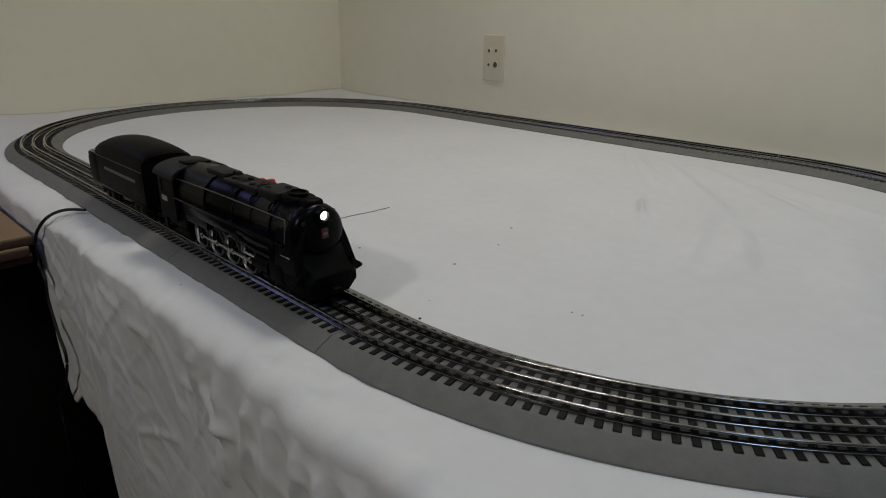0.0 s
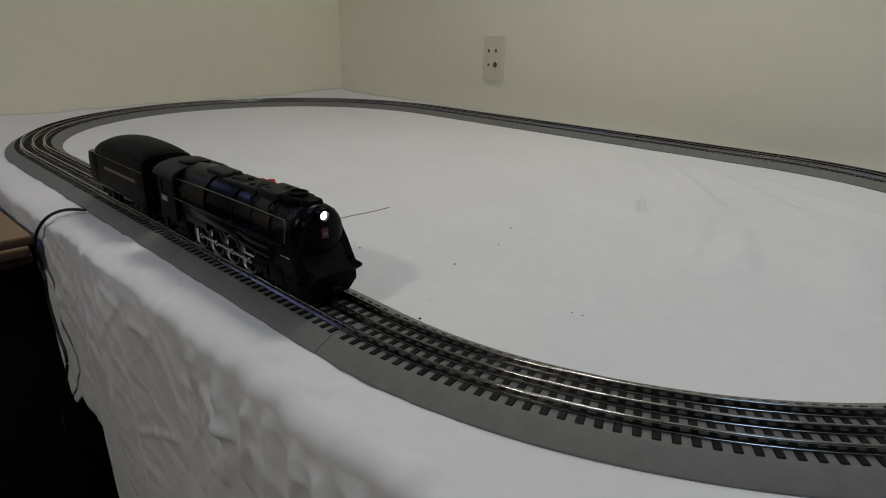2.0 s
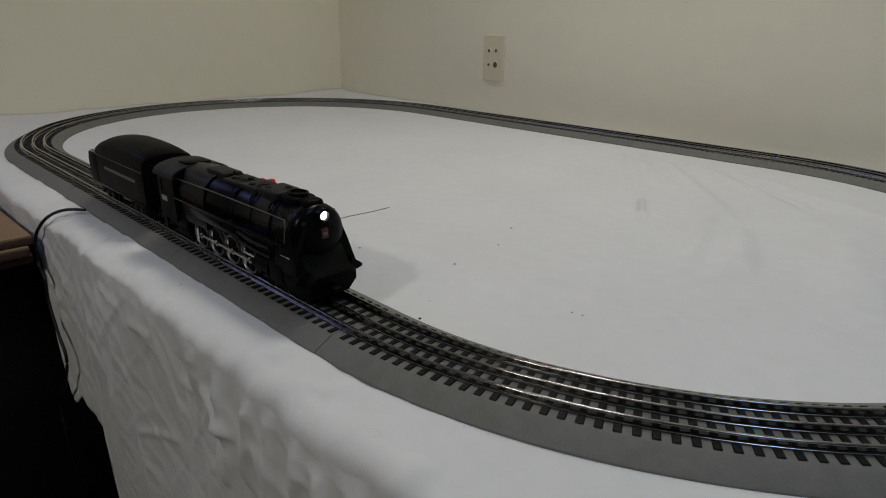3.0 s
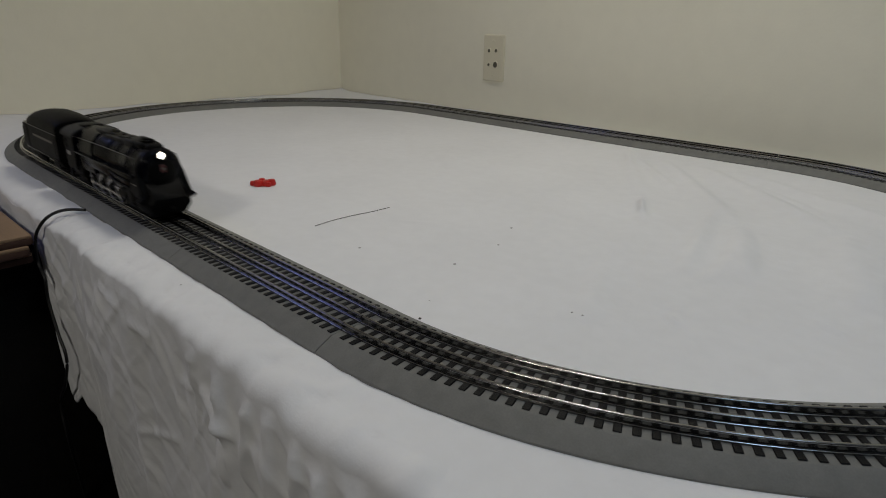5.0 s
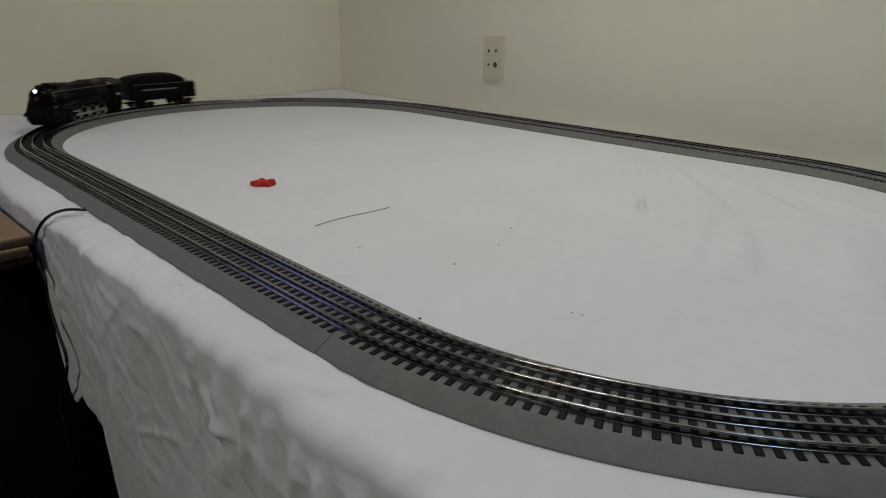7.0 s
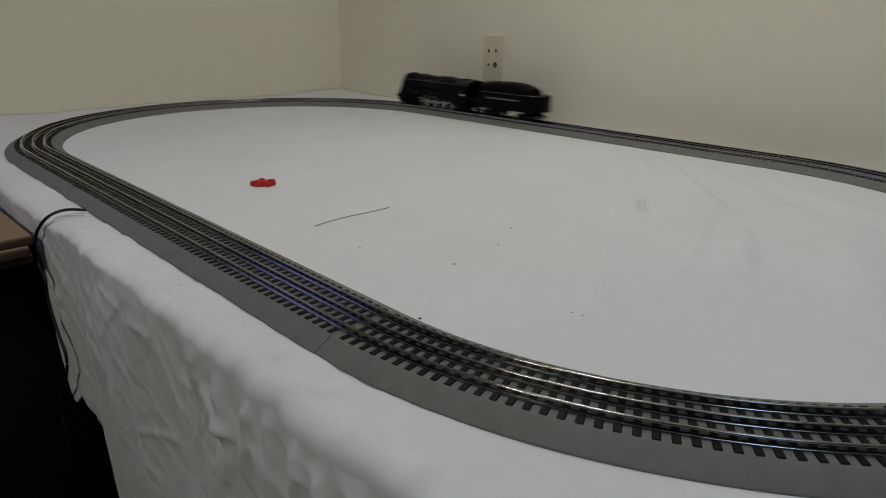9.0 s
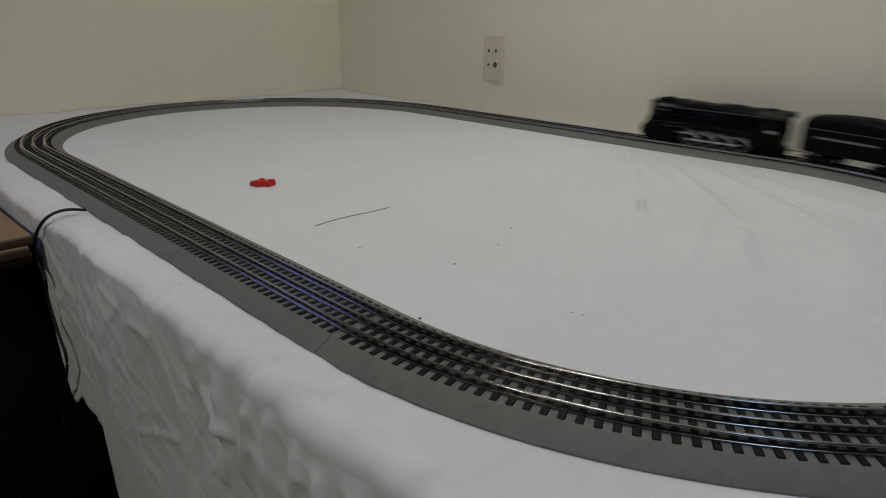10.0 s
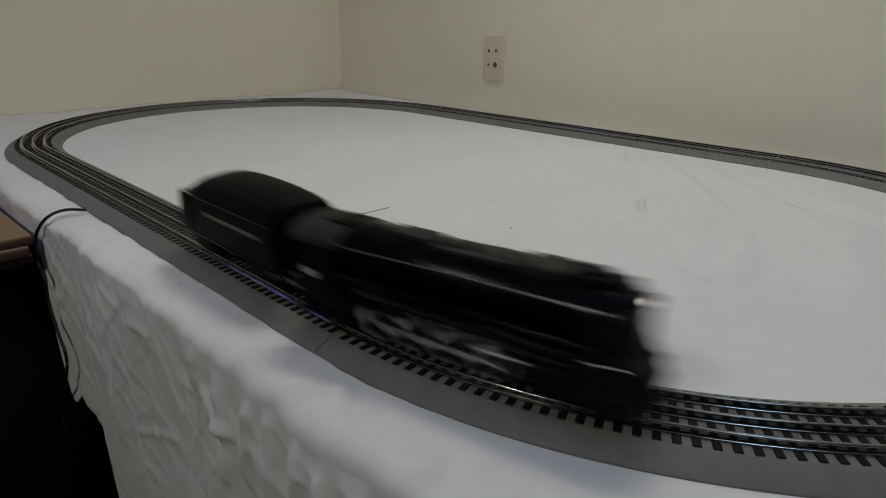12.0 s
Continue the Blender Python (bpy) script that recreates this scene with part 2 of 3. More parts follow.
def ridge(x, y, ax, ay, bx, by, width, height):
    """A soft crease from a to b."""
    dx, dy = bx - ax, by - ay
    t = max(0, min(1, ((x - ax) * dx + (y - ay) * dy) / (dx * dx + dy * dy)))
    d = math.hypot(x - ax - t * dx, y - ay - t * dy)
    return height * math.exp(-(d / width) ** 2) * (1 - (2 * t - 1) ** 4)


CREASES = [(0.816, 0.508, 0.847, 0.452, 0.0030, 0.0075), (0.612, 0.838, 0.700, 0.690, 0.0060, 0.0040), (0.78, -0.10, 0.85, -0.050, 0.006, 0.0032), (0.84, -0.10, 0.91, -0.055, 0.007, 0.0038), (0.90, -0.10, 0.965, -0.058, 0.007, 0.0042), (0.95, -0.10, 1.01, -0.066, 0.006, 0.0034), (0.70, -0.095, 0.74, -0.056, 0.006, 0.0012),
           (0.60, 0.85, 0.80, 0.54, 0.0095, 0.0068), (0.80, 0.54, 0.86, 0.43, 0.0063, 0.0075), (0.86, 0.43, 0.90, 0.30, 0.0126, 0.0026),
           (0.70, 0.80, 0.95, 0.50, 0.0106, 0.0080), (0.76, 0.80, 1.05, 0.55, 0.0121, 0.0085), (0.82, 0.80, 1.15, 0.60, 0.0121, 0.0080),
           (0.95, 0.50, 1.02, 0.33, 0.0106, 0.0085), (0.90, 0.55, 0.97, 0.30, 0.0076, 0.0063), (1.05, 0.55, 1.12, 0.33, 0.0137, 0.0080),
           (1.000, 0.206, 1.018, 0.194, 0.0035, 0.0030), (1.090, 0.282, 1.120, 0.270, 0.0035, 0.0036),
           (0.88, 0.72, 1.02, 0.62, 0.009, 0.0040), (0.66, 0.78, 0.83, 0.60, 0.010, 0.0035), (0.98, 0.42, 1.00, 0.30, 0.008, 0.0045), (0.90, 0.28, 0.96, 0.14, 0.012, 0.0035),
           (1.10, 0.50, 1.22, 0.42, 0.010, 0.0045), (0.74, 0.42, 0.79, 0.33, 0.008, 0.0020), (1.00, 0.70, 1.16, 0.62, 0.009, 0.0045), (0.40, 0.55, 0.50, 0.47, 0.014, 0.0018), (0.20, 0.40, 0.26, 0.30, 0.014, 0.0016),
           (0.645, 0.205, 0.70, 0.245, 0.004, 0.0010), (0.66, 0.35, 0.68, 0.385, 0.004, 0.0010)]
CREASES = [c if c[5] < 0.0042 or c[4] < 0.0040 else (*c[:4], c[4] * 1.4, c[5] * 0.8) for c in CREASES]


def top_height(x, y):
    h = 0.0006 * nz(x * 3, y * 3) + 0.0004 * nz(x * 11, y * 11, 3)
    for c in CREASES:
        if min(c[0], c[2]) - 0.06 < x < max(c[0], c[2]) + 0.06 and min(c[1], c[3]) - 0.06 < y < max(c[1], c[3]) + 0.06:
            h += ridge(x, y, *c)
    h += 0.003 * math.exp(-((y - WALL_Y) / 0.02) ** 2) * (0.6 + nz(x * 9, 5)) + 0.006 * math.exp(-((x - WALL_X) / 0.025) ** 2) * (0.6 + nz(7, y * 9))
    h += 0.004 * math.exp(-(((x - WALL_X) ** 2 + (y - WALL_Y) ** 2) / 0.0016))
    return h - 0.0008


FOLDS = [(0.547, 0.026, 0.597, 0.036, 0.0040, 0.0060), (0.616, 0.042, 0.664, 0.041, 0.0040, 0.0040), (0.721, 0.014, 0.765, 0.024, 0.0040, 0.0070), (0.716, 0.064, 0.750, 0.059, 0.0030, 0.0040), (0.769, 0.045, 0.827, 0.065, 0.0045, 0.0090), (0.824, 0.001, 0.850, 0.012, 0.0040, 0.0070), (0.853, -0.005, 0.867, 0.019, 0.0060, -0.0080), (0.881, -0.001, 0.924, 0.012, 0.0070, 0.0120), (0.900, 0.008, 0.934, 0.026, 0.0080, -0.0120), (0.936, 0.005, 0.968, 0.014, 0.0060, 0.0100), (0.958, 0.012, 0.983, 0.001, 0.0040, -0.0080), (0.598, 0.171, 0.691, 0.141, 0.0040, 0.0040), (0.491, 0.081, 0.457, 0.197, 0.0080, 0.0040), (0.570, 0.078, 0.530, 0.238, 0.0100, 0.0050), (0.793, 0.079, 0.802, 0.122, 0.0060, 0.0060), (0.858, 0.048, 0.868, 0.083, 0.0080, 0.0090),
         (0.80, 0.012, 0.83, 0.15, 0.006, 0.009), (0.845, 0.010, 0.84, 0.10, 0.006, 0.008), (0.87, 0.010, 0.885, 0.16, 0.008, 0.013), (0.905, 0.012, 0.90, 0.12, 0.006, 0.010), (0.925, 0.012, 0.945, 0.15, 0.008, 0.012), (0.965, 0.012, 0.97, 0.16, 0.010, 0.012),
         (0.50, 0.02, 0.56, 0.22, 0.010, 0.005), (0.62, 0.03, 0.60, 0.35, 0.012, 0.006), (0.70, 0.02, 0.74, 0.30, 0.010, 0.007), (0.40, 0.03, 0.42, 0.24, 0.009, 0.004), (0.45, 0.04, 0.47, 0.10, 0.004, 0.003), (0.54, 0.03, 0.57, 0.08, 0.004, 0.004),
         (0.47, 0.10, 0.53, 0.16, 0.004, 0.003), (0.66, 0.02, 0.70, 0.09, 0.005, 0.005), (0.76, 0.015, 0.75, 0.10, 0.005, 0.005), (0.58, 0.16, 0.65, 0.26, 0.005, 0.004), (0.36, 0.05, 0.37, 0.22, 0.006, 0.004)]


def hem(x):
    """Drop of the cloth's front below the tabletop."""
    def step(a, b):
        t = max(0, min(1, (x - a) / (b - a)))
        return t * t * (3 - 2 * t)
    return 0.055 + 0.012 * nz(x * 14, 2) + (0.19 + 0.015 * nz(x * 30, 9)) * step(0.305, 0.335) + 0.40 * step(0.452, 0.476)


def cloth():
    xs = list(np.concatenate([np.linspace(WALL_X + 0.001, 0.28, 70), np.linspace(0.286, 0.5, 60), np.linspace(0.504, 1.25, 260), np.linspace(1.26, 1.82, 40)]))
    ys = list(np.concatenate([np.linspace(WALL_Y - 0.001, 0.9, 18), np.linspace(0.896, 0.1, 210), np.linspace(0.096, EDGE_Y + 0.012, 44)]))
    arc = 9
    down = np.concatenate([np.linspace(0.01, 0.5, 90), np.linspace(0.52, 1, 30)])
    verts, faces = [], []
    for x in xs:
        ey = EDGE_Y - 0.006 + 0.005 * nz(x * 6, 1.3) + 0.003 * nz(x * 19, 4.1) + 0.0028 * nz(x * 48, 2.7)
        rad = 0.008 + 0.009 * max(0, min(1, (x - 0.55) / 0.3)) + 0.003 * nz(x * 8, 8.8) + 0.003 * nz(x * 31, 3.2)
        col = []
        for y in ys:
            pucker = max(0, 1 - (y - ey) / 0.07)
            wave = 0.0060 * pucker * nz(x * 24 + y * 10, y * 6, 2) + 0.0036 * pucker * nz(x * 60 + y * 30, y * 18, 5)
            back = y if y < 0.92 else 0.92 + (y - 0.92) * (wall_at(x) - 0.002 - 0.92) / (WALL_Y - 0.001 - 0.92)
            col.append((x, back, top_height(x, y) + wave - 0.002 * pucker ** 2))
        z0 = col[-1][2]
        y1 = ys[-1]
        hem_z = hem(x)
        for k in range(1, arc + 1):
            a = radians(90 * k / arc)
            col.append((x, y1 - (y1 - ey) * math.sin(a), z0 - rad * (1 - math.cos(a))))
        for d in down:
            z = z0 - rad - d * (hem_z - rad)
            depth = -z
            amp = min(1, depth / 0.05)
            f = 0.0065 * nz(x * 9 + depth * 1.5, depth * 1.6, 1) + 0.0014 * noise.fractal(Vector((x * 17 + depth * 8, depth * 9, 4)), 0.8, 2.2, 4)
            f += 0.0036 * max(0, 1 - 4.5 * abs(nz(x * 13 - depth * 15, depth * 4, 3))) ** 2 * math.exp(-depth / 0.15)
            f += 0.0022 * max(0, 1 - 6 * abs(nz(x * 19 + depth * 17, depth * 6, 6))) ** 2 * math.exp(-depth / 0.20)
            f -= 0.0014 * max(0, 1 - 6 * abs(nz(x * 16 - depth * 25, depth * 9, 12))) ** 2
            f += 0.0008 * nz(x * 70 + depth * 50, depth * 45, 9) * math.exp(-depth / 0.07)
            big = sum(ridge(x, depth, *c) for c in FOLDS)
            col.append((x + 0.02 * nz(x * 7, depth * 8, 6) * amp * 0.5, ey - 0.012 * depth - amp * f - min(1, depth / 0.016) * 0.75 * big, z))
        verts += col
    n = len(ys) + arc + len(down)
    for i in range(len(xs) - 1):
        for j in range(n - 1):
            a = i * n + j
            faces.append((a, a + 1, a + n + 1, a + n))
    me = bpy.data.meshes.new("tablecloth")
    me.from_pydata(verts, [], faces)
    me.materials.append(M_CLOTH)
    me.polygons.foreach_set("use_smooth", [True] * len(me.polygons))
    ob = new("tablecloth", me)
    sol = ob.modifiers.new("thickness", "SOLIDIFY")
    sol.thickness, sol.offset = 0.0012, -1
    return tagged(ob, "creased white bed sheet draped over the table as cloth", "tablecloth")


cloth()

# ---- small things on the cloth ----
bm = bmesh.new()
for cx, cy, r, h in ((-0.012, 0.001, 0.0055, 0.0060), (-0.004, -0.003, 0.0075, 0.0085), (-0.001, 0.005, 0.0050, 0.0095), (0.006, -0.001, 0.0070, 0.0080), (0.0135, 0.002, 0.0060, 0.0088), (0.010, -0.006, 0.0045, 0.0060)):
    lathe(bm, [(0, 0), (r, 0), (r * 1.05, h * 0.4), (r * 0.8, h * 0.9), (0, h)], Matrix.Translation((cx, cy, 0)), 12)
box(bm, -0.014, 0.015, -0.003, 0.003, 0.001, 0.0045, 0.001)
ob = finish("plastic_piece", bm, M_RED)
ob.matrix_basis = pose(0.3905, 0.1815, -0.0005, 0, 0, 48)
tagged(ob, "small lumpy red plastic piece lying on the cloth", "toy part")

bm = tube(bmesh.new(), spline([(0.606, 0.126, 0.0006), (0.6035, 0.150, 0.001), (0.604, 0.178, 0.0012), (0.6065, 0.21, 0.001), (0.606, 0.2405, 0.0006)]), 0.0004, 6)
tagged(finish("thread", bm, M_WIRE), "thin dark thread lying curved on the cloth", "thread")

for k, (x, y, r) in enumerate([(0.8643, 0.0503, 0.0016), (0.945, 0.149, 0.0011), (0.955, 0.1495, 0.0012), (0.7655, 0.2919, 0.0016), (0.698, 0.1194, 0.0016), (0.8003, 0.1587, 0.0018), (0.7933, 0.2347, 0.0014), (0.6646, -0.0594, 0.0010), (0.3059, 0.868, 0.0026), (0.845, 0.08, 0.0010)]):
    bm = bmesh.new()
    bmesh.ops.create_icosphere(bm, subdivisions=1, radius=r)
    for v in bm.verts:
        v.co *= 0.75 + 0.4 * random.random()
        v.co.z *= 0.5
    ob = finish("crumb", bm, M_WIRE if k in (0, 8) else M_LINT)
    ob.location = (x, y, top_height(x, y) + r * 0.25)
    tagged(ob, "black speck of ballast on the white cloth" if k in (0, 8) else "tiny grey crumb of lint on the white cloth", "crumb", "crumbs on the cloth")

pts = spline([(0.380, -0.051, 0.006), (0.360, -0.068, 0.005), (0.374, -0.090, 0.004), (0.357, -0.100, -0.015), (0.346, -0.103, -0.035), (0.346, -0.104, -0.060), (0.367, -0.105, -0.074), (0.364, -0.106, -0.101), (0.383, -0.107, -0.140), (0.403, -0.108, -0.167), (0.371, -0.109, -0.217), (0.322, -0.110, -0.270), (0.33, -0.112, -0.33), (0.29, -0.10, -0.50), (0.25, -0.1, FLOOR_Z + 0.003)])
tagged(finish("power_wire", tube(bmesh.new(), pts, 0.0019, 8), M_WIRE), "black power wire running from the track over the cloth edge", "wire")


# ---- cardboard boxes beside the table ----
def carton(x0, x1, y0, y1, z0, z1, turn, label):
    ob = thing("cardboard_box", label, "box", "cartons beside the table")
    cx, cy = (x0 + x1) / 2, (y0 + y1) / 2
    ob.matrix_basis = pose(cx, cy, z0, 0, 0, turn)
    a, b, h, t = (x1 - x0) / 2, (y1 - y0) / 2, z1 - z0, 0.004
    # sides and bottom take the shaded copy of the cardboard, flaps the lit one
    for sx in (-1, 1):
        part("side", boxed(sx * a - t / 2, sx * a + t / 2, -b, b, 0, h - t, 0.001), M_CARD_SHADED, ob)
    for sy in (-1, 1):
        part("side", boxed(-a + t / 2, a - t / 2, sy * b - t / 2, sy * b + t / 2, 0, h - t, 0.001), M_CARD_SHADED, ob)
    part("bottom", boxed(-a + t, a - t, -b + t, b - t, 0, t, 0.001), M_CARD_SHADED, ob)
    part("flap", boxed(-a - 0.001, -0.0008, -b - 0.001, b + 0.001, h - t, h, 0.001), M_CARD, ob)
    part("flap", boxed(0.0008, a + 0.001, -b - 0.001, b + 0.001, h - t, h, 0.001), M_CARD, ob)


# added block: fills the dark under the table, hides the lit wall behind
blocker = thing("shade_block", "black block added for the shade beside and under the table", "cabinet")
part("body", boxed(-0.20, 0.30, -0.46, 0.15, FLOOR_Z + 0.02, -0.072, 0.003), M_SHADE_BLACK, blocker)
part("top", boxed(-0.21, 0.31, -0.47, 0.155, -0.0718, -0.058, 0.003), M_SHADE_BLACK, blocker)
part("plinth", boxed(-0.19, 0.29, -0.45, 0.14, FLOOR_Z, FLOOR_Z + 0.0199), M_SHADE_BLACK, blocker)
carton(-0.05, 0.342, -0.40, -0.112, -0.058, -0.046, 1, "flattened brown cardboard box under another one")
carton(-0.03, 0.350, -0.39, -0.112, -0.046, -0.034, 0, "flattened brown cardboard box in a stack")
carton(-0.02, 0.347, -0.36, -0.109, -0.034, -0.022, 1, "flat tan cardboard box on top of the stack")


# ---- track ----
def along(s, off=0.0, z=0.0):
    """A place on the oval: s metres from the end of the near straight, forwards; off outwards."""
    c = math.pi * R
    s %= 2 * L + 2 * c
    if s < c:
        a = s / R
        return Vector((L + (R + off) * math.sin(a), R - (R + off) * math.cos(a), z)), a
    s -= c
    if s < L:
        return Vector((L - s, 2 * R + off, z)), math.pi
    s -= L
    if s < c:
        a = math.pi + s / R
        return Vector(((R + off) * math.sin(a), R - (R + off) * math.cos(a), z)), a
    s -= c
    return Vector((s, -off, z)), 0.0


def sweep(section, s0, s1, step):
    """Carry an (off, z) outline along the oval."""
    n = max(1, round((s1 - s0) / step))
    rings = []
    for i in range(n + 1):
        s = s0 + (s1 - s0) * i / n
        rings.append([along(s, o, z)[0] for o, z in section])
    return loft(bmesh.new(), rings)


HW = 0.0443
BED_SECTION = [(-HW, -0.002), (-HW, 0.0008), (-HW + 0.0012, 0.0022), (-0.0300, BED - 0.0006), (-0.0288, BED), (0.0288, BED), (0.0300, BED - 0.0006), (HW - 0.0012, 0.0022), (HW, 0.0008), (HW, -0.002)]


def rail_section(c):
    h = RAIL - BED
    return [(c + o, BED + z) for o, z in ((-0.0025, 0), (-0.0025, 0.0011), (-0.0022, 0.0014), (-0.0017, 0.0015), (-0.0007, 0.0016), (-0.0006, h - 0.0022), (-0.0013, h - 0.0017), (-0.0014, h - 0.0010), (-0.0012, h - 0.0005), (-0.0007, h - 0.00012), (0, h), (0.0007, h - 0.00012), (0.0012, h - 0.0005), (0.0014, h - 0.0010), (0.0013, h - 0.0017), (0.0006, h - 0.0022), (0.0007, 0.0016), (0.0017, 0.0015), (0.0022, 0.0014), (0.0025, 0.0011), (0.0025, 0))]


tie_bm = boxed(-0.0026, 0.0026, -0.0284, 0.0284, 0, 0.0011, 0.0006, 1)
TIE = bpy.data.meshes.new("tie")
tie_bm.to_mesh(TIE)
tie_bm.free()
TIE.materials.append(M_TIE)

ARC = math.pi * R / 4
CUTS = [0.0]
for _ in range(4):
    CUTS.append(CUTS[-1] + ARC)
for d in (0.254, 0.333, 0.267):
    CUTS.append(CUTS[-1] + d)
for _ in range(4):
    CUTS.append(CUTS[-1] + ARC)
for d in (0.267, 0.333, 0.254):
    CUTS.append(CUTS[-1] + d)
LAP = CUTS[-1]
TIE_STEP = 0.0101


def track_section(s0, s1, curved):
    ob = thing("track_section", "curved grey roadbed track with black ties and nickel rails" if curved else "straight grey roadbed track with black ties and nickel rails", "toy track", "sections of the oval track")
    g = 0.00035
    step = 0.012 if curved else 0.05
    part("roadbed", sweep(BED_SECTION, s0 + g, s1 - g, step), M_BED, ob, "grey plastic roadbed")
    for c in (-GAUGE, 0, GAUGE):
        part("rail", sweep(rail_section(c), s0 + 0.0004, s1 - 0.0004, step), M_RAIL, ob, "shiny nickel rail")
    n = int((s1 - s0 - (0.0134 if curved else 0.0088)) / TIE_STEP) + 1
    for i in range(n):
        s = s0 + 0.0097 + i * TIE_STEP if curved else s1 - 0.0050 - i * TIE_STEP
        q, a = along(s, 0, BED - 0.0002)
        mesh_part("tie", TIE, ob, Matrix.Translation(q) @ Matrix.Rotation(a, 4, "Z"))


# ---- locomotive ----
def wheel_mesh(r, width):
    bm = bmesh.new()
    prof = [(r * 0.80, 0), (r * 1.08, 0), (r * 1.08, width * 0.25), (r, width * 0.35), (r * 0.98, width), (r * 0.90, width), (r * 0.84, width * 0.8)]
    lathe(bm, prof + [prof[0]], disc_y(0, 0, 0), 28)
    return bm


def driver(parent, x, y, sign, r):
    ob = part("drive_wheel", wheel_mesh(r, 0.0045), M_STEEL, parent, "nickel-rimmed black drive wheel")
    if sign > 0:
        ob.data.transform(Matrix.Rotation(math.pi, 4, "Z"))
    bm = lathe(bmesh.new(), [(0, 0.0008), (r * 0.81, 0.0008), (r * 0.81, 0.003), (r * 0.5, 0.0022), (r * 0.34, 0.003), (r * 0.32, 0.0048), (0, 0.0048)], disc_y(0, 0, 0, sign), 24)
    part("wheel_centre", bm, M_MATT, ob)
    bm = bmesh.new()
    a0 = math.pi
    ring = [(r * 0.78 * math.cos(a0 + radians(t)), r * 0.78 * math.sin(a0 + radians(t))) for t in range(-55, 56, 11)]
    y0, y1 = (sign * 0.0025, sign * 0.0040)
    prism_y(bm, ring, min(y0, y1), max(y0, y1))
    part("counterweight", bm, M_NICKEL, ob)
    for k in range(5):
        t = radians(-70 + 35 * k)
        bm = boxed(r * 0.30, r * 0.82, -0.0009, 0.0009, -0.0008, 0.0008)
        bm.transform(Matrix.Translation((0, sign * 0.0035, 0)) @ Matrix.Rotation(t, 4, "Y"))
        part("spoke", bm, M_MATT, ob)
    ob.location = (x, y, r)
    return ob


def wheelset(parent, x, r, mat):
    ob = part("wheelset", tube(bmesh.new(), [(0, -0.019, 0), (0, 0.019, 0)], 0.0022, 10), M_NICKEL, parent)
    ob.location = (x, 0, r)
    for sg in (-1, 1):
        bm = bmesh.new()
        m = disc_y(0, sg * 0.0150, 0, -1 if sg < 0 else 1)
        lathe(bm, [(0, 0), (r * 1.1, 0), (r * 1.1, 0.001), (r, 0.0015), (r * 0.98, 0.0042), (r * 0.75, 0.0042), (r * 0.7, 0.003), (r * 0.3, 0.003), (r * 0.28, 0.0045), (0, 0.0045)], m, 20)
        part("wheel", bm, mat, ob)
    return ob


DR = 0.0142
DRIVERS = (-0.0985, -0.1290, -0.1595, -0.1900)


